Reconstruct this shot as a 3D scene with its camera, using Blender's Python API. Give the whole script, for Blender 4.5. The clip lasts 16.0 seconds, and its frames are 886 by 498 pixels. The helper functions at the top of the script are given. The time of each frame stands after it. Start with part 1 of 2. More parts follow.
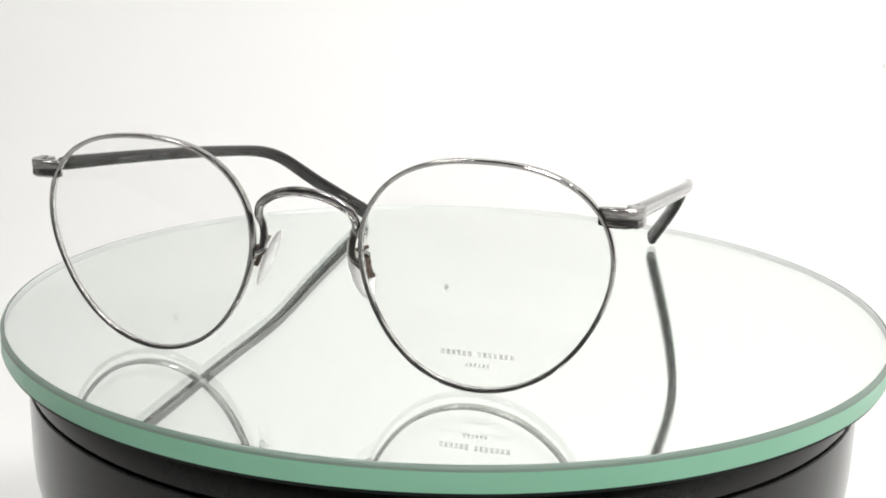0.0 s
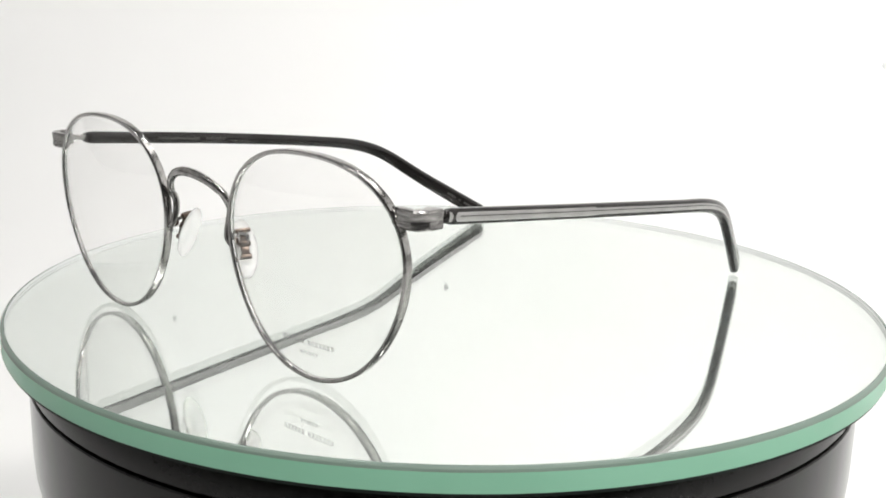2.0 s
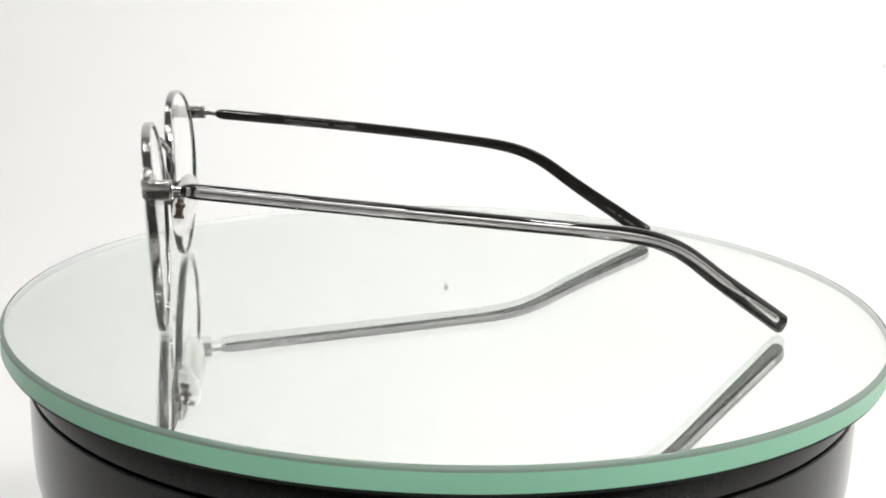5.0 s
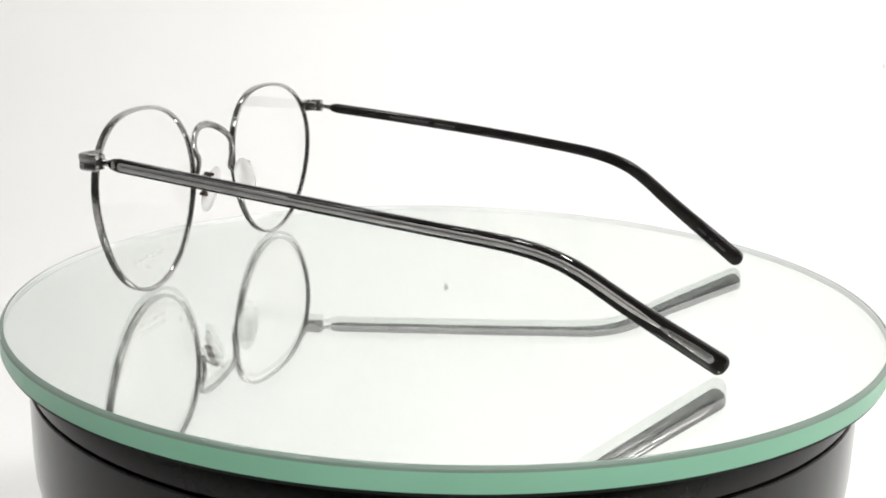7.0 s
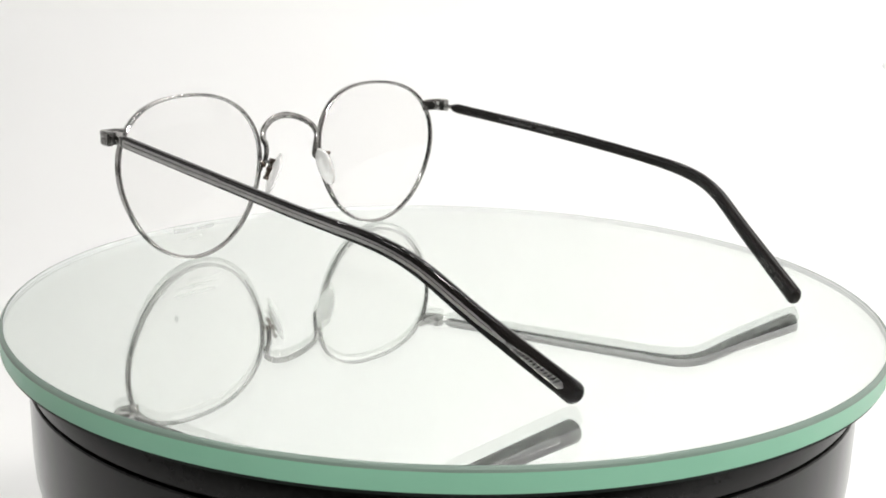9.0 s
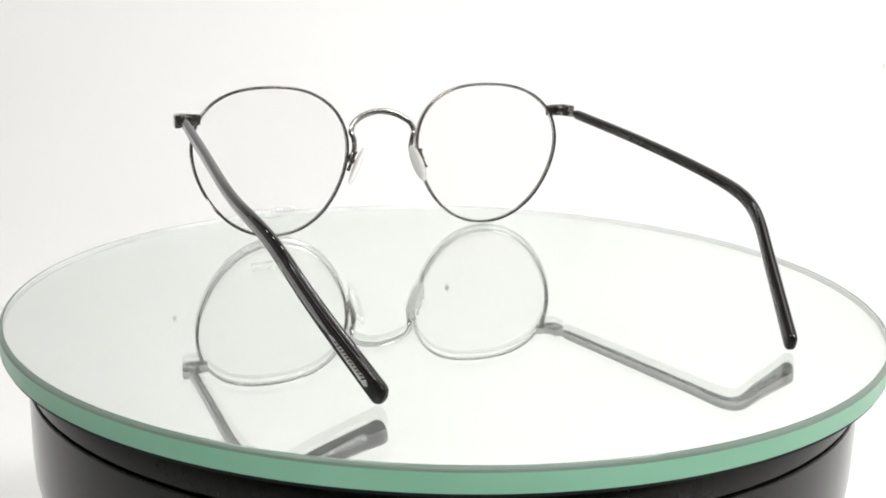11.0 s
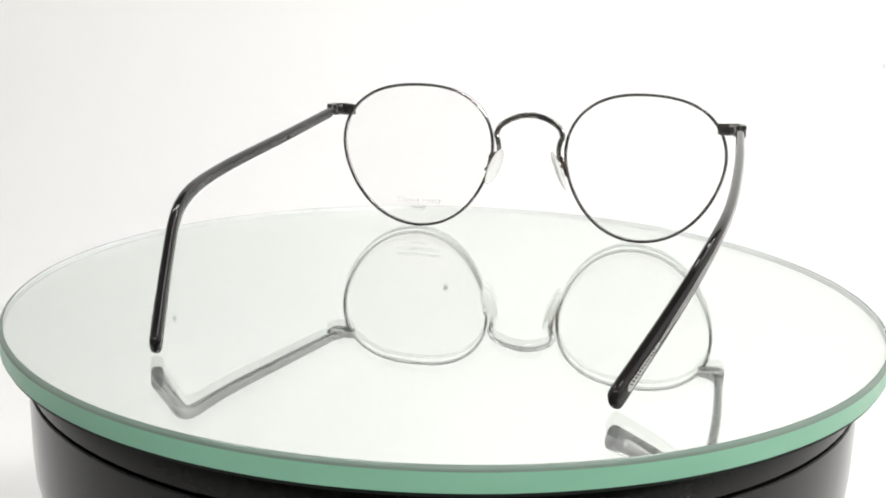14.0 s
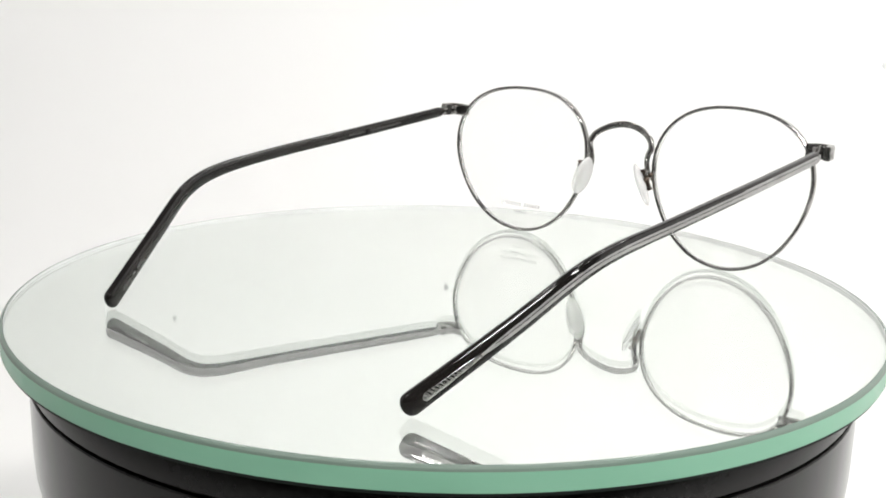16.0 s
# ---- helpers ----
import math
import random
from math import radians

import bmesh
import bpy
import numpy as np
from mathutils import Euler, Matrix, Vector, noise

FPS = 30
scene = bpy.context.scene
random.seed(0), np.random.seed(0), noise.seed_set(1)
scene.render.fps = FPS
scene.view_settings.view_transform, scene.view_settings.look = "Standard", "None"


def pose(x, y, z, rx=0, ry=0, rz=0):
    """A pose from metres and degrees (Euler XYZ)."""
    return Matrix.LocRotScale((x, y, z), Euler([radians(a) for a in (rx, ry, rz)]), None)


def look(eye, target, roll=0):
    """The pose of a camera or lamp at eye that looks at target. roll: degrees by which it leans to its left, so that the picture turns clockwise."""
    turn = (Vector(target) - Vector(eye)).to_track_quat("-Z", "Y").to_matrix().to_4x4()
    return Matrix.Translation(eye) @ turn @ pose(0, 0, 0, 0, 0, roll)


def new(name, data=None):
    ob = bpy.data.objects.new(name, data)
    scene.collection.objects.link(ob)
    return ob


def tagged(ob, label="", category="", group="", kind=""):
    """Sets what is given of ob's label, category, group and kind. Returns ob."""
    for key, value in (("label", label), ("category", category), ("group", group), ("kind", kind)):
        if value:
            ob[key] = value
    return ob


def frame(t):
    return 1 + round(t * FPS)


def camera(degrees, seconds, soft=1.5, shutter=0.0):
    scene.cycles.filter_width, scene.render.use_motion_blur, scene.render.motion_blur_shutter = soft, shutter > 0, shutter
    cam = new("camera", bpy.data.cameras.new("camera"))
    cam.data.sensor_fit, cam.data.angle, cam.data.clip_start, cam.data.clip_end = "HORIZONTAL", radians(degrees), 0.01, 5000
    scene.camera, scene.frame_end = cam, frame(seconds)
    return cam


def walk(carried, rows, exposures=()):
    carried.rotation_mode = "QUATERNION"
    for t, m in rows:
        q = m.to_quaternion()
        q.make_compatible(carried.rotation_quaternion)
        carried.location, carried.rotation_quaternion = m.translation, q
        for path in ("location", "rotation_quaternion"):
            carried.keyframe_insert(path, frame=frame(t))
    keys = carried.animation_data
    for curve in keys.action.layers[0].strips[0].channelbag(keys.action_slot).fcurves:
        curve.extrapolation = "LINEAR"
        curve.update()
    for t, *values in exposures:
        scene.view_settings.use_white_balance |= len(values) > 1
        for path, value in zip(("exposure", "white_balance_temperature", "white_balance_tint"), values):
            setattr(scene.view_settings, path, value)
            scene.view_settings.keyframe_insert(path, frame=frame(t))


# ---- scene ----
cam = camera(44.249, 16.0, soft=1.8)
EYE_Y, EYE_Z = -0.28592, 0.08044
CAM_POSE = look((0, EYE_Y, EYE_Z), (-0.00426, EYE_Y + 1.0, EYE_Z - 0.24350), 1.427)
walk(cam, [(0, CAM_POSE), (16.0, CAM_POSE)])

# ---- light ----
world = bpy.data.worlds.new("room")
world.use_nodes = True
scene.world = world
world.node_tree.nodes["Background"].inputs["Color"].default_value = (1.0, 0.985, 0.96, 1)
world.node_tree.nodes["Background"].inputs["Strength"].default_value = 0.16
scene.view_settings.exposure = 0.0


def softbox(name, eye, target, size_x, size_y, watts, colour):
    data = bpy.data.lights.new(name, "AREA")
    data.shape, data.size, data.size_y, data.energy, data.color = "RECTANGLE", size_x, size_y, watts, colour
    ob = new(name, data)
    ob.matrix_world = look(eye, target)
    return ob


WARM = (1.0, 0.985, 0.965)
softbox("key_lamp", (0.48, -0.6, 0.72), (0.40, 0.65, 0.22), 0.12, 0.1, 9.0, WARM)
softbox("key_lamp", (0.08, -0.62, 0.80), (0.16, 0.65, 0.22), 0.12, 0.1, 3.8, WARM)
# Unseen lamp, added for glints on the metal that faces left.
softbox("left_glint_lamp", (-0.5, -0.42, 0.72), (0, 0, 0), 0.22, 0.08, 0.6, WARM)
# Two unseen fill lamps, added to brighten the paper and its mirror image.
softbox("top_fill", (0.4, 0.3, 1.2), (0.2, 0.35, 0), 0.6, 0.45, 2.5, WARM)
softbox("side_fill", (1.08, 0.15, 0.7), (0.1, 0.4, 0.35), 1.0, 1.2, 1.7, WARM)
for spot_x in (-0.3, -0.1, 0.1, 0.3):
    for spot_y in (-0.24, 0.3):
        softbox("led_bulb", (spot_x, spot_y + 0.03 * math.sin(9 * spot_x), 0.68), (0, 0, 0), 0.045, 0.045, 0.24, WARM)


# ---- materials ----
def material(name, colour, rough=0.5, metal=0.0, **extra):
    m = bpy.data.materials.new(name)
    m.use_nodes = True
    b = m.node_tree.nodes["Principled BSDF"]
    b.inputs["Base Color"].default_value = (*colour, 1)
    b.inputs["Roughness"].default_value = rough
    b.inputs["Metallic"].default_value = metal
    for key, value in extra.items():
        b.inputs[key.replace("_", " ")].default_value = value
    return m


def noise_node(m, scale, detail=3.0, stretch=None):
    nt = m.node_tree
    tc = nt.nodes.new("ShaderNodeTexCoord")
    n = nt.nodes.new("ShaderNodeTexNoise")
    n.inputs["Scale"].default_value = scale
    n.inputs["Detail"].default_value = detail
    if stretch:
        mp = nt.nodes.new("ShaderNodeMapping")
        mp.inputs["Scale"].default_value = stretch
        nt.links.new(tc.outputs["Object"], mp.inputs["Vector"])
        nt.links.new(mp.outputs["Vector"], n.inputs["Vector"])
    else:
        nt.links.new(tc.outputs["Object"], n.inputs["Vector"])
    return n


def ramp(m, source, stops, target):
    r = m.node_tree.nodes.new("ShaderNodeValToRGB")
    el = r.color_ramp.elements
    for i, (at, c) in enumerate(stops):
        e = el[i] if i < 2 else el.new(at)
        e.position, e.color = at, (c if len(c) == 4 else (*c, 1))
    m.node_tree.links.new(source.outputs["Fac"], r.inputs["Fac"])
    m.node_tree.links.new(r.outputs["Color"], m.node_tree.nodes["Principled BSDF"].inputs[target])


def bump(m, source, strength, distance):
    b = m.node_tree.nodes.new("ShaderNodeBump")
    b.inputs["Strength"].default_value = strength
    b.inputs["Distance"].default_value = distance
    m.node_tree.links.new(source.outputs["Fac"], b.inputs["Height"])
    m.node_tree.links.new(b.outputs["Normal"], m.node_tree.nodes["Principled BSDF"].inputs["Normal"])


def grey(v):
    return (v, v, v)


# brushed, slightly aged silver-grey metal
METAL = material("antique_silver", (0.5, 0.49, 0.475), 0.2, 1.0)
n_metal = noise_node(METAL, 900.0, 4.0)
ramp(METAL, n_metal, [(0.3, (0.29, 0.282, 0.274)), (0.7, (0.46, 0.45, 0.44))], "Base Color")
n_metal2 = noise_node(METAL, 2600.0, 2.0)
bump(METAL, n_metal2, 0.16, 0.0003)
n_metal3 = noise_node(METAL, 240.0, 2.0)
ramp(METAL, n_metal3, [(0.3, grey(0.05)), (0.75, grey(0.13))], "Roughness")

# engraved metal of the end pieces and bridge: fine lines
ENGRAVED = material("engraved_silver", (0.45, 0.44, 0.43), 0.22, 1.0)
n_eng = noise_node(ENGRAVED, 300.0, 3.0, (1.0, 1.0, 8.0))
ramp(ENGRAVED, n_eng, [(0.35, (0.19, 0.184, 0.178)), (0.65, (0.42, 0.41, 0.4))], "Base Color")
bump(ENGRAVED, n_eng, 0.35, 0.0002)

BRIDGE_METAL = material("engraved_bridge_silver", (0.34, 0.335, 0.325), 0.17, 1.0)
n_br = noise_node(BRIDGE_METAL, 420.0, 3.0)
ramp(BRIDGE_METAL, n_br, [(0.35, (0.2, 0.194, 0.188)), (0.65, (0.4, 0.39, 0.38))], "Base Color")
n_br2 = noise_node(BRIDGE_METAL, 850.0, 1.0)
bump(BRIDGE_METAL, n_br2, 0.3, 0.0004)

BRONZE = material("pad_box_metal", (0.1, 0.075, 0.06), 0.3, 1.0)
bump(BRONZE, noise_node(BRONZE, 1500.0), 0.2, 0.0001)

ACETATE = material("dark_acetate", (0.012, 0.011, 0.0105), 0.04, 0.0, IOR=1.5, Specular_IOR_Level=0.42)
n_ac = noise_node(ACETATE, 60.0, 3.0)
ramp(ACETATE, n_ac, [(0.3, (0.005, 0.0046, 0.0043)), (0.75, (0.013, 0.011, 0.010))], "Base Color")
n_ac2 = noise_node(ACETATE, 320.0, 2.0)
ramp(ACETATE, n_ac2, [(0.35, grey(0.02)), (0.8, grey(0.055))], "Roughness")

CORE = material("wire_core", (0.5, 0.49, 0.48), 0.48, 1.0, Coat_Weight=0.7, Coat_Roughness=0.03)
n_core = noise_node(CORE, 160.0, 4.0)
ramp(CORE, n_core, [(0.32, (0.37, 0.362, 0.354)), (0.68, (0.46, 0.452, 0.444))], "Base Color")
bump(CORE, noise_node(CORE, 900.0, 3.0), 0.12, 0.0002)

CORE_END = material("silver_core_end", (0.62, 0.61, 0.6), 0.25, 1.0)
bump(CORE_END, noise_node(CORE_END, 900.0), 0.2, 0.0001)

PAD = material("clear_silicone", (0.97, 0.965, 0.96), 0.12, 0.0, IOR=1.38, Transmission_Weight=0.62)
bump(PAD, noise_node(PAD, 300.0), 0.1, 0.0002)

LENS = material("clear_demo_lens", (0.985, 0.985, 0.98), 0.0, 0.0, IOR=1.32, Transmission_Weight=1.0)
bump(LENS, noise_node(LENS, 25.0, 1.0), 0.02, 0.0002)
PRINT = material("grey_print", (0.51, 0.51, 0.505), 0.6)
FOIL = material("worn_grey_print", (0.028, 0.027, 0.0255), 0.35)

GLASS = material("float_glass", (0.975, 0.99, 0.982), 0.0, 0.0, IOR=1.5, Transmission_Weight=1.0, Specular_IOR_Level=0.3)
MIRROR = material("silvering", (0.93, 0.945, 0.93), 0.0, 0.955)
n_mir = noise_node(MIRROR, 9.0, 3.0)
ramp(MIRROR, n_mir, [(0.3, (0.885, 0.918, 0.89)), (0.75, (0.91, 0.935, 0.91))], "Base Color")
EDGE = material("green_glass_edge", (0.3, 0.74, 0.5), 0.25, 0.0, IOR=1.45)
n_edge = noise_node(EDGE, 30.0, 3.0, (1.0, 1.0, 3.0))
ramp(EDGE, n_edge, [(0.3, (0.20, 0.435, 0.298)), (0.75, (0.235, 0.485, 0.338))], "Base Color")


def let_light_through(m, colour, clear_colour, glow_share, clear_share):
    """Adds light that comes through the glass from behind, and a clear share."""
    nt = m.node_tree
    out = nt.nodes["Material Output"]
    inner = nt.nodes.new("ShaderNodeBsdfTranslucent")
    inner.inputs["Color"].default_value = (*colour, 1)
    clear = nt.nodes.new("ShaderNodeBsdfTransparent")
    clear.inputs["Color"].default_value = (*clear_colour, 1)
    one, two = nt.nodes.new("ShaderNodeMixShader"), nt.nodes.new("ShaderNodeMixShader")
    one.inputs["Fac"].default_value, two.inputs["Fac"].default_value = glow_share, clear_share
    nt.links.new(nt.nodes["Principled BSDF"].outputs["BSDF"], one.inputs[1])
    nt.links.new(inner.outputs["BSDF"], one.inputs[2])
    nt.links.new(one.outputs["Shader"], two.inputs[1])
    nt.links.new(clear.outputs["BSDF"], two.inputs[2])
    nt.links.new(two.outputs["Shader"], out.inputs["Surface"])


let_light_through(EDGE, (0.25, 0.5, 0.37), (1, 1, 1), 0.1, 0.0)
# Pale liner added inside the edge; its paleness stands for light through glass.
EDGE_LINER = material("pale_edge_liner", (0.5, 0.51, 0.51), 0.5)
bump(EDGE_LINER, noise_node(EDGE_LINER, 300.0), 0.1, 0.0001)
# Grey lines on the liner, coloured as the bevels look through the glass.
LINER_LINE = material("grey_liner_line", (0.11, 0.11, 0.12), 0.5)
bump(LINER_LINE, noise_node(LINER_LINE, 300.0), 0.1, 0.0001)
ARRIS = material("polished_arris", (0.15, 0.205, 0.17), 0.22)
bump(ARRIS, noise_node(ARRIS, 350.0), 0.2, 0.0002)

PLASTIC = material("black_gloss_plastic", (0.008, 0.0078, 0.0075), 0.12, 0.0, Specular_IOR_Level=0.2)
n_pl = noise_node(PLASTIC, 30.0, 4.0)
ramp(PLASTIC, n_pl, [(0.3, grey(0.09)), (0.8, grey(0.15))], "Roughness")
ramp(PLASTIC, noise_node(PLASTIC, 500.0, 2.0), [(0.3, (0.006, 0.0058, 0.0055)), (0.8, (0.011, 0.0105, 0.01))], "Base Color")
RUBBER = material("dark_gap", (0.006, 0.006, 0.006), 0.8)
ramp(RUBBER, noise_node(RUBBER, 200.0), [(0.3, grey(0.004)), (0.8, grey(0.009))], "Base Color")

# Cloth added behind the camera, kept dark for contrast in the metal.
FLAG_CLOTH = material("grey_cloth", (0.13, 0.13, 0.13), 0.95)
ramp(FLAG_CLOTH, noise_node(FLAG_CLOTH, 40.0), [(0.3, grey(0.11)), (0.75, grey(0.15))], "Base Color")

BACK_PAINT = material("mirror_back_paint", (0.006, 0.01, 0.008), 0.6, Specular_IOR_Level=0.1)
bump(BACK_PAINT, noise_node(BACK_PAINT, 400.0), 0.1, 0.0001)

PAPER = material("white_backdrop_paper", (0.86, 0.86, 0.85), 0.85)
n_pap = noise_node(PAPER, 3.0, 5.0)
ramp(PAPER, n_pap, [(0.3, (0.85, 0.85, 0.84)), (0.75, (0.875, 0.875, 0.868))], "Base Color")
bump(PAPER, noise_node(PAPER, 500.0, 3.0), 0.05, 0.0005)
let_light_through(PRINT, (0.5, 0.5, 0.495), (1, 1, 1), 0.3, 0.67)


# ---- mesh helpers ----
def part(name, bm, mat, parent=None, label="", smooth=40):
    bmesh.ops.recalc_face_normals(bm, faces=bm.faces)
    me = bpy.data.meshes.new(name)
    bm.to_mesh(me)
    bm.free()
    mats = mat if isinstance(mat, (list, tuple)) else [mat]
    for m in mats:
        me.materials.append(m)
    if smooth:
        me.polygons.foreach_set("use_smooth", [True] * len(me.polygons))
        me.set_sharp_from_angle(angle=radians(smooth))
    ob = new(name, me)
    if parent:
        ob.parent = parent
    if label:
        tagged(ob, label)
    return ob


def catmull(points, n=10):
    """A smooth line through the points."""
    c = [Vector(p) for p in points]
    c = [2 * c[0] - c[1], *c, 2 * c[-1] - c[-2]]
    out = []
    for i in range(len(c) - 3):
        a, b, d, e = c[i:i + 4]
        for k in range(n):
            t = k / n
            out.append(0.5 * (2 * b + (d - a) * t + (2 * a - 5 * b + 4 * d - e) * t * t + (3 * b - 3 * d + e - a) * t ** 3))
    out.append(c[-2])
    return out


def sweep(bm, line, ring, scales=None, up=(0, 0, 1), closed=False):
    """Carry the flat outline ring (side, up) along the line. scales: (side, up) factors at each point."""
    rows, count = [], len(line)
    for i, p in enumerate(line):
        if closed:
            d = line[(i + 1) % count] - line[i - 1]
        else:
            d = line[min(i + 1, count - 1)] - line[max(i - 1, 0)]
        d.normalize()
        u0 = Vector(up[i] if isinstance(up, list) else up)
        side = d.cross(u0).normalized()
        u = side.cross(d).normalized()
        sx, sz = scales[i] if scales else (1, 1)
        rows.append([bm.verts.new(p + side * (a * sx) + u * (b * sz)) for a, b in ring])
    m = len(ring)
    for i in range(count if closed else count - 1):
        r0, r1 = rows[i], rows[(i + 1) % count]
        for k in range(m):
            bm.faces.new((r0[k], r0[(k + 1) % m], r1[(k + 1) % m], r1[k]))
    if not closed:
        bm.faces.new(rows[0][::-1])
        bm.faces.new(rows[-1])
    return rows


def oval(a, b, n=12, power=2.0):
    """An outline with half width a and half height b; a higher power makes it squarer."""
    out = []
    for k in range(n):
        t = 2 * math.pi * k / n
        c, s = math.cos(t), math.sin(t)
        out.append((a * math.copysign(abs(c) ** (2 / power), c), b * math.copysign(abs(s) ** (2 / power), s)))
    return out


def lathe(bm, profile, n=128, closed=False, slots=None):
    """Turn the profile (radius, height) round the z axis."""
    rows = [[bm.verts.new((r * math.cos(2 * math.pi * k / n), r * math.sin(2 * math.pi * k / n), z)) for k in range(n)] for r, z in profile]
    for i in range(len(rows) if closed else len(rows) - 1):
        a, b = rows[i], rows[(i + 1) % len(rows)]
        for k in range(n):
            f = bm.faces.new((a[k], a[(k + 1) % n], b[(k + 1) % n], b[k]))
            if slots:
                f.material_index = slots[i]
    return rows


def ellipsoid(bm, m, u=16, v=10):
    bmesh.ops.create_uvsphere(bm, u_segments=u, v_segments=v, radius=1.0, matrix=m)


def block(bm, m, sx, sy, sz, bevel=0.0):
    made = bmesh.ops.create_cube(bm, size=1.0, matrix=m @ Matrix.Diagonal((sx, sy, sz, 1)))
    if bevel:
        vs = set(made["verts"])
        es = [e for e in bm.edges if e.verts[0] in vs and e.verts[1] in vs]
        bmesh.ops.bevel(bm, geom=es, offset=bevel, segments=2, affect="EDGES", profile=0.6)


def rod(bm, line, radius, n=10, **more):
    sweep(bm, line, oval(radius, radius, n), **more)


# ---- the paper sweep, with panels and a cloth added round it ----
FLOOR_Z = -0.16


def backdrop():
    """A seamless paper sweep: the table, a wide curve, and the wall."""
    bm = bmesh.new()
    prof = [(-0.62, FLOOR_Z), (0.3, FLOOR_Z)]
    for k in range(1, 13):
        a = math.pi / 2 * k / 12
        prof.append((0.3 + 0.4 * math.sin(a), FLOOR_Z + 0.4 * (1 - math.cos(a))))
    prof.append((0.7, 0.8))
    xs = [-1.2 + 0.2 * i for i in range(13)]
    rows = [[bm.verts.new((x, y, z)) for x in xs] for y, z in prof]
    for a, b in zip(rows, rows[1:]):
        for k in range(len(xs) - 1):
            bm.faces.new((a[k], a[k + 1], b[k + 1], b[k]))
    back = part("backdrop", bm, PAPER)
    mod = back.modifiers.new("thickness", "SOLIDIFY")
    mod.thickness, mod.offset = 0.002, (-1 if back.data.polygons[0].normal.z > 0 else 1)
    tagged(back, "seamless white paper sweep behind the turntable", "backdrop", kind="structure")
    return back


paper_sweep = backdrop()


def speck(parent, x, y, z, size, colour, turn):
    """A small grey mark put on the paper, standing in for dust on the sensor."""
    m = material("sensor_dust", grey(colour), 0.9)
    ramp(m, noise_node(m, 900.0), [(0.3, grey(colour)), (0.8, grey(min(0.86, colour * 1.25)))], "Base Color")
    bm = bmesh.new()
    n = 14
    ring = [(size * (0.8 + 0.25 * math.sin(3 * k + turn)) * math.cos(2 * math.pi * k / n) * 0.8, size * (0.85 + 0.2 * math.sin(2 * k + turn)) * math.sin(2 * math.pi * k / n)) for k in range(n)]
    vs = [bm.verts.new((a, b, 0.0004)) for a, b in ring] + [bm.verts.new((a * 1.05, b * 1.05, 0)) for a, b in ring]
    bm.faces.new(vs[:n])
    for k in range(n):
        bm.faces.new((vs[k], vs[(k + 1) % n], vs[n + (k + 1) % n], vs[n + k]))
    ob = part("sensor_dust", bm, m, parent, smooth=0)
    if z < FLOOR_Z + 0.4:
        normal = Vector((0, 0.3 - y, FLOOR_Z + 0.4 - z)).normalized()
    else:
        normal = Vector((0, -1, 0))
    q = Vector((x, y, z)) + normal * 0.0008
    ob.matrix_basis = Matrix.Translation(q) @ normal.to_track_quat("Z", "Y").to_matrix().to_4x4()


for spot in ((-0.0006, 0.6974, 0.1941, 0.0033, 0.33, 0), (-0.2570, 0.6999, 0.2321, 0.0031, 0.5, 1), (0.1707, 0.6879, 0.1425, 0.0030, 0.74, 2), (0.3720, 0.7000, 0.2712, 0.0030, 0.70, 3), (-0.2856, 0.6986, 0.2060, 0.0030, 0.76, 4), (0.3597, 0.6356, 0.0223, 0.0030, 0.62, 5)):
    speck(paper_sweep, *spot)


# Unseen white panels, added to bounce light and to show in reflections.
def bounce_panel(x):
    bm = bmesh.new()
    block(bm, pose(x, 0.1, 0.72), 0.01, 1.2, 1.55, 0.002)
    tagged(part("wall_bounce", bm, PAPER, smooth=0), "unseen white panel, added to reflect light from the side", "panel", kind="structure")


bounce_panel(1.1)
bounce_panel(-1.25)


def front_flag():
    """Unseen grey cloth in soft folds, added behind the camera to darken reflections."""
    bm = bmesh.new()
    count = 97
    xs = [-1.24 + 2.33 * i / (count - 1) for i in range(count)]
    rows = [[bm.verts.new((x, -0.80 + 0.018 * math.sin(19 * x) + 0.007 * math.sin(47 * x), z)) for x in xs] for z in (FLOOR_Z, 0.4, 0.95, 1.5)]
    for a, b in zip(rows, rows[1:]):
        for k in range(count - 1):
            bm.faces.new((a[k], a[k + 1], b[k + 1], b[k]))
    cloth = part("flag_front", bm, FLAG_CLOTH)
    mod = cloth.modifiers.new("thickness", "SOLIDIFY")
    mod.thickness = 0.002
    tagged(cloth, "unseen grey cloth, added to darken what the metal reflects", "curtain", kind="structure")


front_flag()

# ---- the turntable ----
RADIUS, THICK = 0.1133, 0.0053
MIRROR_Z = -0.0044
BASE_TOP = -THICK - 0.0006


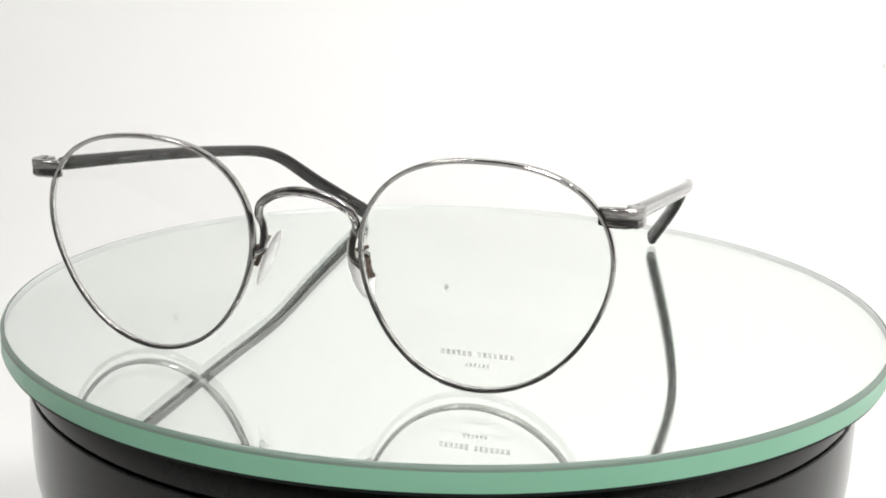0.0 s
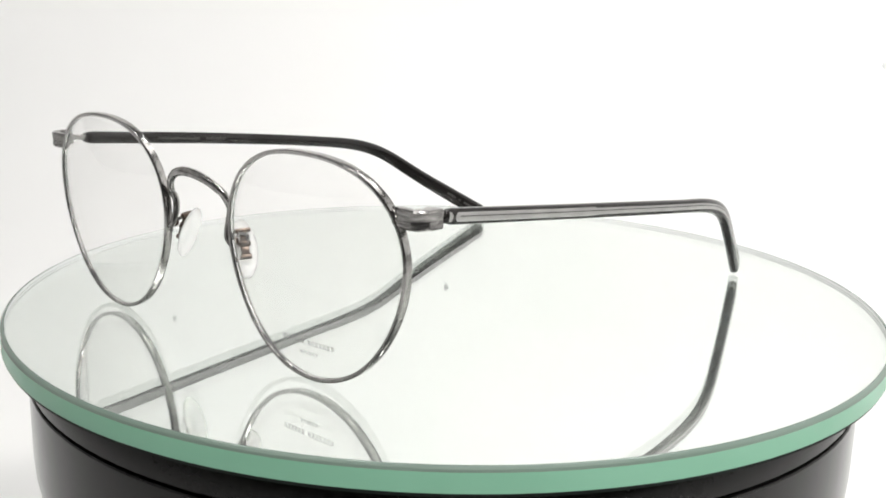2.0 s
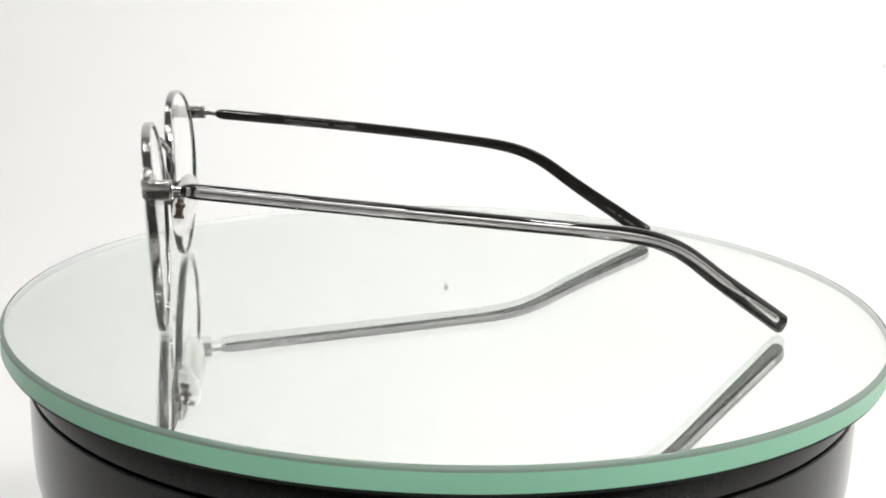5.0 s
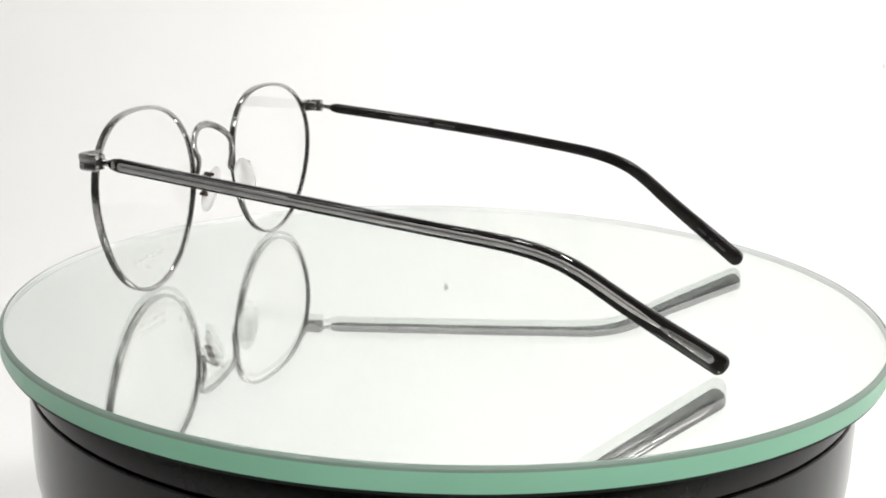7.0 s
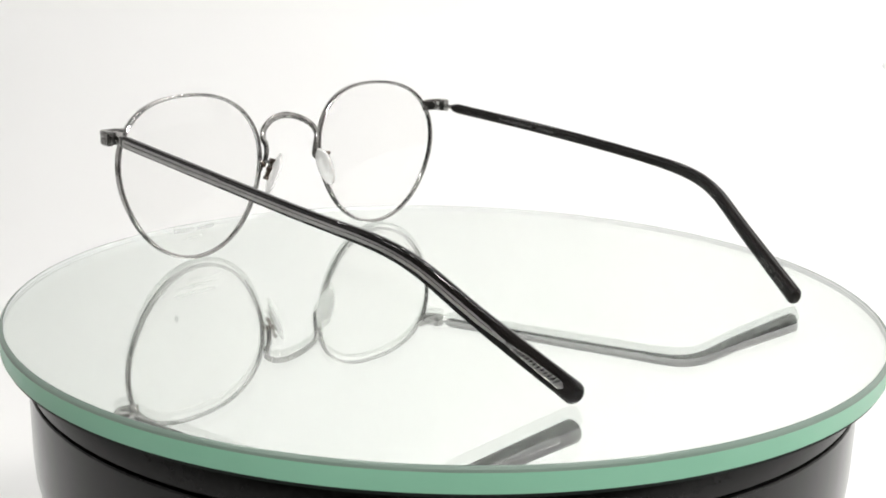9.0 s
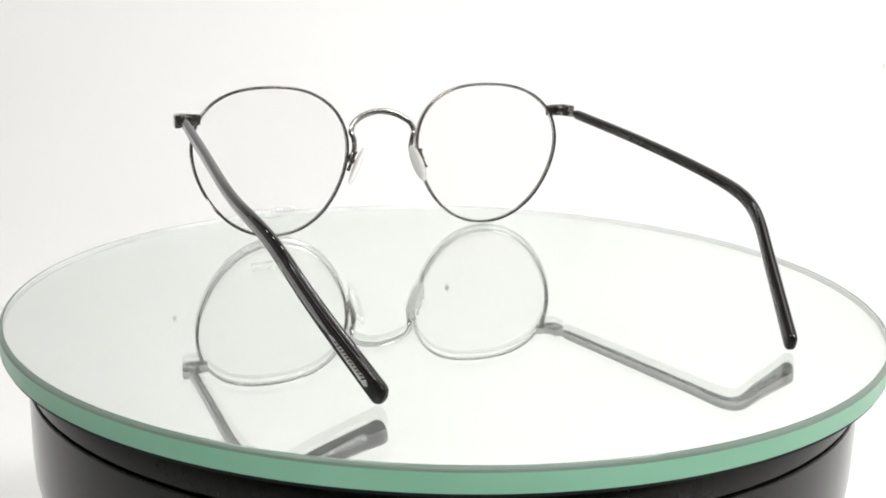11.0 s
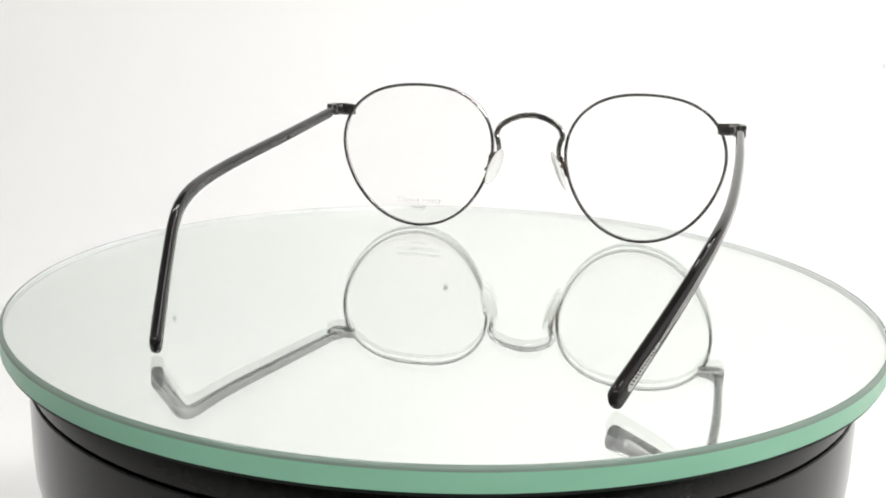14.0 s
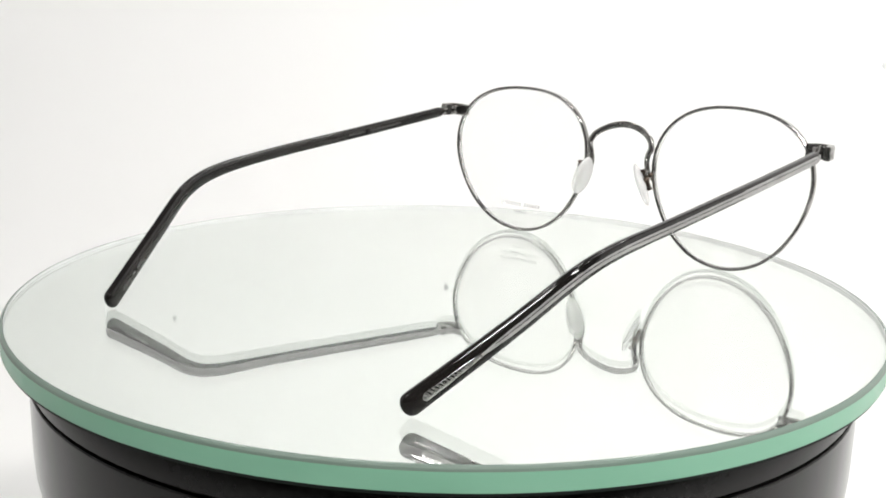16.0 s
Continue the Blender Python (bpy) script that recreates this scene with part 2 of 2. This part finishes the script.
def turntable_base():
    base = new("turntable")
    tagged(base, "black glossy plastic motorised display turntable on white paper", "turntable")
    base.location = (-0.0003, 0, FLOOR_Z)
    z0 = FLOOR_Z
    bm = bmesh.new()
    r, top, seam = 0.1073, BASE_TOP, -0.0150
    low = -0.058 - z0
    prof = [(0.001, low), (0.088, low)]
    for k in range(9):
        a = math.pi / 2 * k / 8
        prof.append((0.0925 + (r - 0.0925) * math.sin(a), low + 0.001 + 0.024 * (1 - math.cos(a))))
    prof += [(r, seam - 0.0007 - z0), (r - 0.0003, seam - 0.0004 - z0), (0.1, seam - 0.0004 - z0), (0.001, seam - 0.0004 - z0)]
    lathe(bm, prof)
    part("body", bm, PLASTIC, base)
    bm = bmesh.new()
    lathe(bm, [(0.001, 0.0), (0.082, 0.0), (0.084, 0.002), (0.084, 0.006), (0.07, 0.012), (0.068, low + 0.0005), (0.001, low + 0.0005)], 96)
    part("foot", bm, PLASTIC, base, "round black plastic foot")
    bm = bmesh.new()
    lathe(bm, [(0.001, seam - 0.0003 - z0), (0.1052, seam - 0.0003 - z0), (0.1052, seam + 0.0003 - z0), (0.001, seam + 0.0003 - z0)])
    part("gap_ring", bm, RUBBER, base, "dark recessed gap below the platter")
    bm = bmesh.new()
    lathe(bm, [(0.001, seam + 0.0004 - z0), (0.104, seam + 0.0004 - z0), (r - 0.0004, seam + 0.0004 - z0), (r - 0.0001, seam + 0.0007 - z0),
               (r, top - 0.0004 - z0), (r - 0.0002, top - 0.0001 - z0), (r - 0.0004, top - z0), (0.001, top - z0)])
    platter = part("platter", bm, PLASTIC, base, "turning black platter")
    return base, platter


def mirror_disc():
    disc = new("mirror_disc")
    tagged(disc, "round mirror of thick glass with green ground edge on the turntable", "mirror")
    bm = bmesh.new()
    b = 0.0010
    rows = lathe(bm, [(RADIUS - b, 0), (RADIUS - b * 0.62, -b * 0.13), (RADIUS - b * 0.22, -b * 0.5), (RADIUS, -b), (RADIUS, -THICK + b * 0.3), (RADIUS - b * 0.3, -THICK)], 256, slots=[1, 1, 1, 2, 3])
    bm.faces.new(rows[0])
    part("glass_plate", bm, [GLASS, ARRIS, EDGE, BACK_PAINT], disc, "clear float glass with pale green ground edge", 12).visible_shadow = False
    # Added liner: a pale band between grey lines, as the lit far edge looks.
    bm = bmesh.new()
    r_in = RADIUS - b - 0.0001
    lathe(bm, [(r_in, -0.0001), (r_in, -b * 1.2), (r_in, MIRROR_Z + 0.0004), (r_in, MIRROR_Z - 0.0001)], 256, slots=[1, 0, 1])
    part("edge_liner", bm, [EDGE_LINER, LINER_LINE], disc, "added pale liner standing in for light through the glass edge", 30)
    bm = bmesh.new()
    rows = lathe(bm, [(RADIUS - b - 0.00015, MIRROR_Z), (RADIUS - b - 0.00015, MIRROR_Z - 0.00002)], 256)
    bm.faces.new(rows[0])
    bm.faces.new(rows[1][::-1])
    part("mirror_backing", bm, MIRROR, disc, "silvered back of the mirror", 30)
    bm = bmesh.new()
    rows = lathe(bm, [(RADIUS - b * 0.35, -THICK - 0.000025), (RADIUS - b * 0.45, -THICK - 0.0006)], 256)
    bm.faces.new(rows[0])
    bm.faces.new(rows[1][::-1])
    part("back_paint", bm, BACK_PAINT, disc, "dark protective paint on the back", 30)
    return disc


# ---- the glasses ----
# x to the wearer's left, y to the back, z up; sides: 1 for the printed lens, -1 for the other
RIM_X, RIM_Z, WRAP, BOW, RIM_R = 0.03739, 0.02522, 0.04960, 1.5414, 0.02458
WAVES = ((0.00080, 0.00014), (0.00010, 0.00109), (-0.00020, 0.00001), (-0.00002, 0.00006))


def rim_radius(a):
    return RIM_R + sum(c * math.cos((i + 2) * a) + s * math.sin((i + 2) * a) for i, (c, s) in enumerate(WAVES))


def lens_point(side, u, v, bulge):
    y = u * math.sin(WRAP) + BOW * u * u + bulge * (u * u + v * v - RIM_R * RIM_R)
    return Vector((side * (RIM_X + u * math.cos(WRAP)), y, RIM_Z + v))


def rim(side, parent):
    count = 120
    line, ups = [], []
    for k in range(count):
        a = 2 * math.pi * k / count
        r = rim_radius(a)
        line.append(lens_point(side, r * math.cos(a), r * math.sin(a), 0))
        ups.append((side * math.cos(a), 0, math.sin(a)))
    ring = [(-0.00105, 0.0001), (-0.0008, 0.00042), (0, 0.00052), (0.0008, 0.00042), (0.00105, 0.0001),
            (0.00095, -0.0004), (0.0004, -0.0005), (0, -0.0003), (-0.0004, -0.0005), (-0.00095, -0.0004)]
    bm = bmesh.new()
    sweep(bm, line, ring, up=ups, closed=True)
    part("rim", bm, METAL, parent, "slim polished silver-grey rim", 35)


def lens(side, parent):
    bm = bmesh.new()
    rings, around = 9, 72
    faces = []
    for offset in (-0.0006, 0.0006):
        rows = [[bm.verts.new(lens_point(side, 0, 0, 2.2) + Vector((0, offset, 0)))]]
        for i in range(1, rings + 1):
            row = []
            for k in range(around):
                a = 2 * math.pi * k / around
                r = (rim_radius(a) - 0.00045) * i / rings
                row.append(bm.verts.new(lens_point(side, r * math.cos(a), r * math.sin(a), 2.2) + Vector((0, offset, 0))))
            rows.append(row)
        for k in range(around):
            bm.faces.new((rows[0][0], rows[1][k], rows[1][(k + 1) % around]))
        for i in range(1, rings):
            for k in range(around):
                bm.faces.new((rows[i][k], rows[i + 1][k], rows[i + 1][(k + 1) % around], rows[i][(k + 1) % around]))
        faces.append(rows[-1])
    for k in range(around):
        bm.faces.new((faces[0][k], faces[0][(k + 1) % around], faces[1][(k + 1) % around], faces[1][k]))
    ob = part("lens", bm, LENS, parent, "clear demonstration lens", 50)
    ob.visible_shadow = False
    return ob


def lens_print(lens_ob, side):
    """Plain bars in place of the maker's mark: one word, a gap, a second word, and a shorter line below."""
    def row(name, v, widths, height, start):
        u = start
        for w in widths:
            if w > 0:
                bm = bmesh.new()
                c = [lens_point(side, uu, vv, 2.2) + Vector((0, -0.00064, 0)) for uu, vv in
                     ((u, v - height / 2), (u + w, v - height / 2), (u + w, v + height / 2), (u, v + height / 2))]
                front = [bm.verts.new(p) for p in c]
                back = [bm.verts.new(p + Vector((0, 0.00003, 0))) for p in c]
                bm.faces.new(front)
                bm.faces.new(back[::-1])
                for k in range(4):
                    bm.faces.new((front[k], back[k], back[(k + 1) % 4], front[(k + 1) % 4]))
                part(name, bm, PRINT, lens_ob, smooth=0)
            u += abs(w) + 0.00028
    letter = 0.00082
    row("print_bar", -0.0165, [letter] * 6 + [-0.0006] + [letter] * 7, 0.0011, -0.0076)
    row("print_bar", -0.0189, [0.0006] * 6, 0.0008, -0.0026)


def bridge(parent):
    pts = [(0.0124, 0.0002, 0.0236), (0.0115, -0.0003, 0.0247), (0.0103, -0.0003, 0.0258), (0.0099, 0.0002, 0.0276), (0.0100, 0.0007, 0.0296), (0.0104, 0.0008, 0.0314),
           (0.0109, 0.0003, 0.0330), (0.0098, -0.0005, 0.0356), (0.0064, -0.0016, 0.0379), (0.0030, -0.0022, 0.0390), (0, -0.0024, 0.0393)]
    full = pts + [(-x, y, z) for x, y, z in pts[-2::-1]]
    line = catmull(full, 6)
    count = len(line)
    scales = []
    for i in range(count):
        s = abs(2 * i / (count - 1) - 1)
        scales.append((1.05 - 0.38 * s, 1.05 - 0.3 * s))
    bm = bmesh.new()
    sweep(bm, line, oval(0.0010, 0.00072, 12, 2.6), scales, up=(0, -1, 0.001))
    part("bridge", bm, BRIDGE_METAL, parent, "arched engraved silver-grey bridge", 50)


def nose_pad(side, parent):
    s = side
    bm = bmesh.new()
    rod(bm, catmull([(s * 0.0127, 0.0002, 0.0249), (s * 0.0117, 0.0016, 0.0258), (s * 0.0113, 0.0030, 0.0263), (s * 0.0121, 0.0042, 0.0258), (s * 0.0121, 0.0042, 0.0246)], 6), 0.00042, 8)
    arm = part("pad_arm", bm, METAL, parent, "bent wire pad arm")
    bm = bmesh.new()
    m = pose(s * 0.0108 - (0.0004 if s > 0 else 0), 0.0042, 0.0224, 0, s * -23, -24 if s > 0 else 14)
    bmesh.ops.create_uvsphere(bm, u_segments=20, v_segments=14, radius=1.0, matrix=m @ Matrix.Diagonal((0.0012, 0.0032, 0.0067, 1)))
    part("nose_pad", bm, PAD, arm, "clear milky silicone nose pad")
    bm = bmesh.new()
    m2 = m @ pose(s * 0.0020, 0, 0.0010)
    block(bm, m2 @ pose(0, 0, 0.0029), 0.0012, 0.0034, 0.0009, 0.0003)
    block(bm, m2 @ pose(0, 0, 0.0014), 0.0010, 0.0016, 0.0030, 0.0003)
    ellipsoid(bm, m2 @ pose(0, 0, 0) @ Matrix.Diagonal((0.0009, 0.0015, 0.0011, 1)), 12, 8)
    block(bm, m2 @ pose(0, 0, -0.0016), 0.0010, 0.0018, 0.0024, 0.0003)
    block(bm, m2 @ pose(0, 0, -0.0030), 0.0012, 0.0026, 0.0010, 0.0003)
    ellipsoid(bm, pose(s * 0.0118, 0.0012, 0.0252) @ Matrix.Diagonal((0.0009, 0.0008, 0.0009, 1)), 12, 8)
    part("pad_box", bm, BRONZE, arm, "small dark metal pad box")


def endpiece(side, parent):
    s = side
    line = catmull([(s * 0.0597, 0.0024, 0.0385), (s * 0.0622, 0.0019, 0.0385), (s * 0.0645, 0.0017, 0.0385), (s * 0.0661, 0.0021, 0.0385), (s * 0.0669, 0.0032, 0.0385), (s * 0.0671, 0.0048, 0.0384), (s * 0.0671, 0.0066, 0.0383)], 6)
    count = len(line)
    ring = [(-0.0008, -0.0016), (-0.0006, -0.0019), (0.0006, -0.0019), (0.0009, -0.0015), (0.0009, -0.0007), (0.00083, -0.0005), (0.00083, 0.0005),
            (0.0009, 0.0007), (0.0009, 0.0015), (0.0006, 0.0019), (-0.0006, 0.0019), (-0.0008, 0.0016)]
    ring = [(a * s, b) for a, b in ring]
    bm = bmesh.new()
    sweep(bm, line, ring, [(0.85 + 0.2 * min(1, i / 6), 0.90 + 0.12 * min(1, i / 6)) for i in range(count)])
    piece = part("endpiece", bm, ENGRAVED, parent, "fluted engraved end piece", 30)
    bm = bmesh.new()
    for z in (0.0372, 0.0384, 0.0395):
        bmesh.ops.create_cone(bm, cap_ends=True, segments=16, radius1=0.00125, radius2=0.00125, depth=0.0011, matrix=pose(s * 0.0655, 0.0058, z))
    block(bm, pose(s * 0.0645, 0.0042, 0.0384), 0.0036, 0.0034, 0.0026, 0.0003)
    part("hinge", bm, METAL, piece, "three-barrel hinge", 40)
    bm = bmesh.new()
    bmesh.ops.create_cone(bm, cap_ends=True, segments=14, radius1=0.0006, radius2=0.0005, depth=0.0003, matrix=pose(s * 0.0642, 0.0040, 0.0398))
    part("rivet", bm, BRONZE, piece, "small dark rivet", 40)
    bm = bmesh.new()
    bmesh.ops.create_cone(bm, cap_ends=True, segments=14, radius1=0.0009, radius2=0.0007, depth=0.0004, matrix=pose(s * 0.0655, 0.0058, 0.0397))
    block(bm, pose(s * 0.0655, 0.0058, 0.03991, 0, 0, 35), 0.0012, 0.0002, 0.0001)
    part("screw", bm, BRONZE, piece, "small slotted hinge screw", 40)


TEMPLES = {1: [(0.06543, 0.00788, 0.03809), (0.06697, 0.04686, 0.03224), (0.06868, 0.08567, 0.02656), (0.06641, 0.11139, 0.02147), (0.06157, 0.12711, 0.01019), (0.05416, 0.14592, -0.00504)],
           -1: [(-0.06617, 0.00927, 0.03786), (-0.06636, 0.04763, 0.03268), (-0.06499, 0.08589, 0.02686), (-0.06186, 0.11063, 0.02162), (-0.05540, 0.12659, 0.01032), (-0.04613, 0.14655, -0.00456)]}


def temple(side, parent):
    s = side
    pts = [Vector(p) for p in TEMPLES[side]]
    pts[0] += (pts[1] - pts[0]).normalized() * 0.0008
    pts[-1].z += 0.0013 if s > 0 else 0.0007
    fine = catmull(pts, 24)
    for _ in range(60):
        fine = [fine[0]] + [0.25 * a + 0.5 * b + 0.25 * c for a, b, c in zip(fine, fine[1:], fine[2:])] + [fine[-1]]
    fine.append(fine[-1] + (fine[-1] - fine[-2]).normalized() * 0.0024)
    way_run = [0.0]
    for a, b in zip(fine, fine[1:]):
        way_run.append(way_run[-1] + (b - a).length)
    total = way_run[-1]
    run = [0.0004 * k for k in range(13)] + list(np.linspace(0.006, total - 0.004, 70)) + [total - 0.0021 * (1 - math.sin(math.pi / 2 * k / 9)) for k in range(10)]
    line = []
    for d in run:
        j = min(len(fine) - 1, max(1, int(np.searchsorted(way_run, d))))
        f = (d - way_run[j - 1]) / (way_run[j] - way_run[j - 1])
        line.append(fine[j - 1].lerp(fine[j], f))
    count = len(line)
    ring = [(s * a, b) for a, b in oval(0.00115, 0.0017, 24, 2.7)]
    scales = []
    for d in run:
        head = min(1.0, (d / 0.0025)) ** 0.5
        tail = max(0.0, (d - 0.55 * total) / (0.45 * total))
        end = min(1.0, max(0.0, (total - d) / 0.0021))
        e = math.sqrt(max(0.0, 1 - (1 - end) ** 2))
        k = (0.5 + 0.5 * head)
        scales.append((k * (1.08 + 0.18 * tail) * max(0.06, e), k * (0.96 + 0.52 * tail) * max(0.06, e)))
    bm = bmesh.new()
    sweep(bm, line, ring, scales)
    ob = part("temple", bm, ACETATE, parent, "polished dark acetate temple with a bent ear piece", 60)
    # connecting tang from the hinge
    bm = bmesh.new()
    a = Vector((s * 0.0655, 0.0058, 0.0385))
    b = line[4]
    sweep(bm, [a, a.lerp(b, 0.5), b], oval(0.0007, 0.0009, 10), [(1, 1), (0.7, 0.75), (1, 1)])
    part("tang", bm, METAL, ob, "short silver-grey metal tang")
    # the wire core, lying in the outer face, and its cross-cut end near the tip
    def face_strip(d0, d1, half, lift, sign, steps):
        rows = []
        for i in range(steps + 1):
            d = d0 + (d1 - d0) * i / steps
            j = max(1, next((q for q in range(count) if run[q] >= d), count - 1))
            f = (d - run[j - 1]) / max(1e-9, run[j] - run[j - 1])
            p = line[j - 1].lerp(line[j], f)
            way = (line[min(j + 1, count - 1)] - line[j - 1]).normalized()
            out = way.cross(Vector((0, 0, 1))).normalized() * s * sign
            up = (out.cross(way) * s * sign).normalized()
            if up.z < 0:
                up = -up
            sx = scales[j - 1][0] * (1 - f) + scales[j][0] * f
            rows.append((p + out * (0.00115 * sx + lift), up * half, out, way))
        return rows
    bm = bmesh.new()
    rows = face_strip(0.0012, 0.046, 0.00095, 0.00002, 1, 16) + face_strip(0.0465, total - 0.0185, 0.0008, 0.00002, 1, 60)
    arch = [math.pi * k / 8 for k in range(9)]
    narrow = [min(1.0, 0.45 + 0.55 * (len(rows) - 1 - i) / 5) for i in range(len(rows))]
    vs = [[bm.verts.new(p - u * (t * math.cos(a)) + o * (0.00022 * math.sin(a) - 0.00016)) for a in arch] for (p, u, o, w), t in zip(rows, narrow)]
    for q, r in zip(vs, vs[1:]):
        for k in range(8):
            bm.faces.new((q[k], q[k + 1], r[k + 1], r[k]))
    part("wire_core", bm, CORE, ob, "slim grey wire core in the outer face", 60)
    bm = bmesh.new()
    vs = []
    for p, u, o, w in face_strip(0.004, total - 0.022, 0.00011, 0.00009, 1, 70):
        p = p + u * 1.6
        vs.append([bm.verts.new(p - u - o * 0.00008), bm.verts.new(p - u * 0.6), bm.verts.new(p + u * 0.6), bm.verts.new(p + u - o * 0.00008)])
    for q, r in zip(vs, vs[1:]):
        for k in range(3):
            bm.faces.new((q[k], q[k + 1], r[k + 1], r[k]))
    part("groove", bm, ACETATE, ob, "thin dark line along the wire core", 60)
    bm = bmesh.new()
    rows = face_strip(total - 0.0183, total - 0.0042, 0.001, 0.00003, 1, 24)
    vs = []
    for i, (p, u, o, w) in enumerate(rows):
        f = i / 24
        t = (0.32 + 0.6 * f ** 0.6) * math.sqrt(max(0.02, 1 - max(0.0, (f - 0.92) / 0.08) ** 2))
        vs.append([bm.verts.new(p - u * (t * math.cos(q)) + o * (0.00012 * math.sin(q) - 0.00006)) for q in arch])
    for q, r in zip(vs, vs[1:]):
        for k in range(8):
            bm.faces.new((q[k], q[k + 1], r[k + 1], r[k]))
    part("core_end", bm, CORE_END, ob, "silver end of the wire core", 30)
    # slanting cuts of the twisted wire
    bm = bmesh.new()
    for i in range(12):
        p, u, o, w = face_strip(total - 0.0160 + 0.00092 * i, total, 0.001, 0.00003, 1, 1)[0]
        f = i / 11
        lean = (u.normalized() * 0.8 + w * 0.6).normalized()
        across = lean.cross(o)
        m = Matrix(((lean.x, across.x, o.x, 0), (lean.y, across.y, o.y, 0), (lean.z, across.z, o.z, 0), (0, 0, 0, 1)))
        m.translation = p + u * (0.18 + 0.16 * f) + o * 0.00005
        block(bm, m, 0.0007 + 0.00045 * f, 0.00034, 0.00014, 0.00005)
    part("twist_cuts", bm, ACETATE, ob, "dark slanting cuts across the core end", 20)
    # small pale print on the inner face, as plain bars
    for d0, d1, half in ((0.022, 0.036, 0.0004), (0.038, 0.045, 0.0004), (total - 0.0165, total - 0.0130, 0.00035), (total - 0.0118, total - 0.0106, 0.00035), (total - 0.0094, total - 0.0055, 0.00035)):
        rows = face_strip(d0, d1, half, 0.00003, -1, 4)
        bm = bmesh.new()
        vs = [[bm.verts.new(p - u - o * 0.0001), bm.verts.new(p - u), bm.verts.new(p + u), bm.verts.new(p + u - o * 0.0001)] for p, u, o, w in rows]
        for q, r in zip(vs, vs[1:]):
            for k in range(3):
                bm.faces.new((q[k], q[k + 1], r[k + 1], r[k]))
        part("print_bar", bm, FOIL, ob, smooth=0)


def eyeglasses():
    g = new("eyeglasses")
    tagged(g, "round silver-grey metal eyeglasses with dark acetate temples on a mirror", "glasses")
    for side in (1, -1):
        rim(side, g)
        glass = lens(side, g)
        if side == 1:
            lens_print(glass, side)
        nose_pad(side, g)
        endpiece(side, g)
        temple(side, g)
    bridge(g)
    return g


turntable, platter = turntable_base()
disc = mirror_disc()
glasses = eyeglasses()


def motions():
    """One steady turn of the platter, the mirror and the glasses on it."""
    rate = -12.6667
    seat = pose(-0.02867, -0.06671, 0, 2.6255, 0.0902, -17.0238)
    disc_rows, glass_rows, platter_rows = [], [], []
    for k in range(17):
        turn = pose(0, 0, 0, 0, 0, rate * k)
        disc_rows.append((k, turn @ pose(0.0002, 0, 0)))
        platter_rows.append((k, turn))
        glass_rows.append((k, turn @ seat))
    walk(platter, platter_rows)
    walk(disc, disc_rows)
    walk(glasses, glass_rows)


motions()
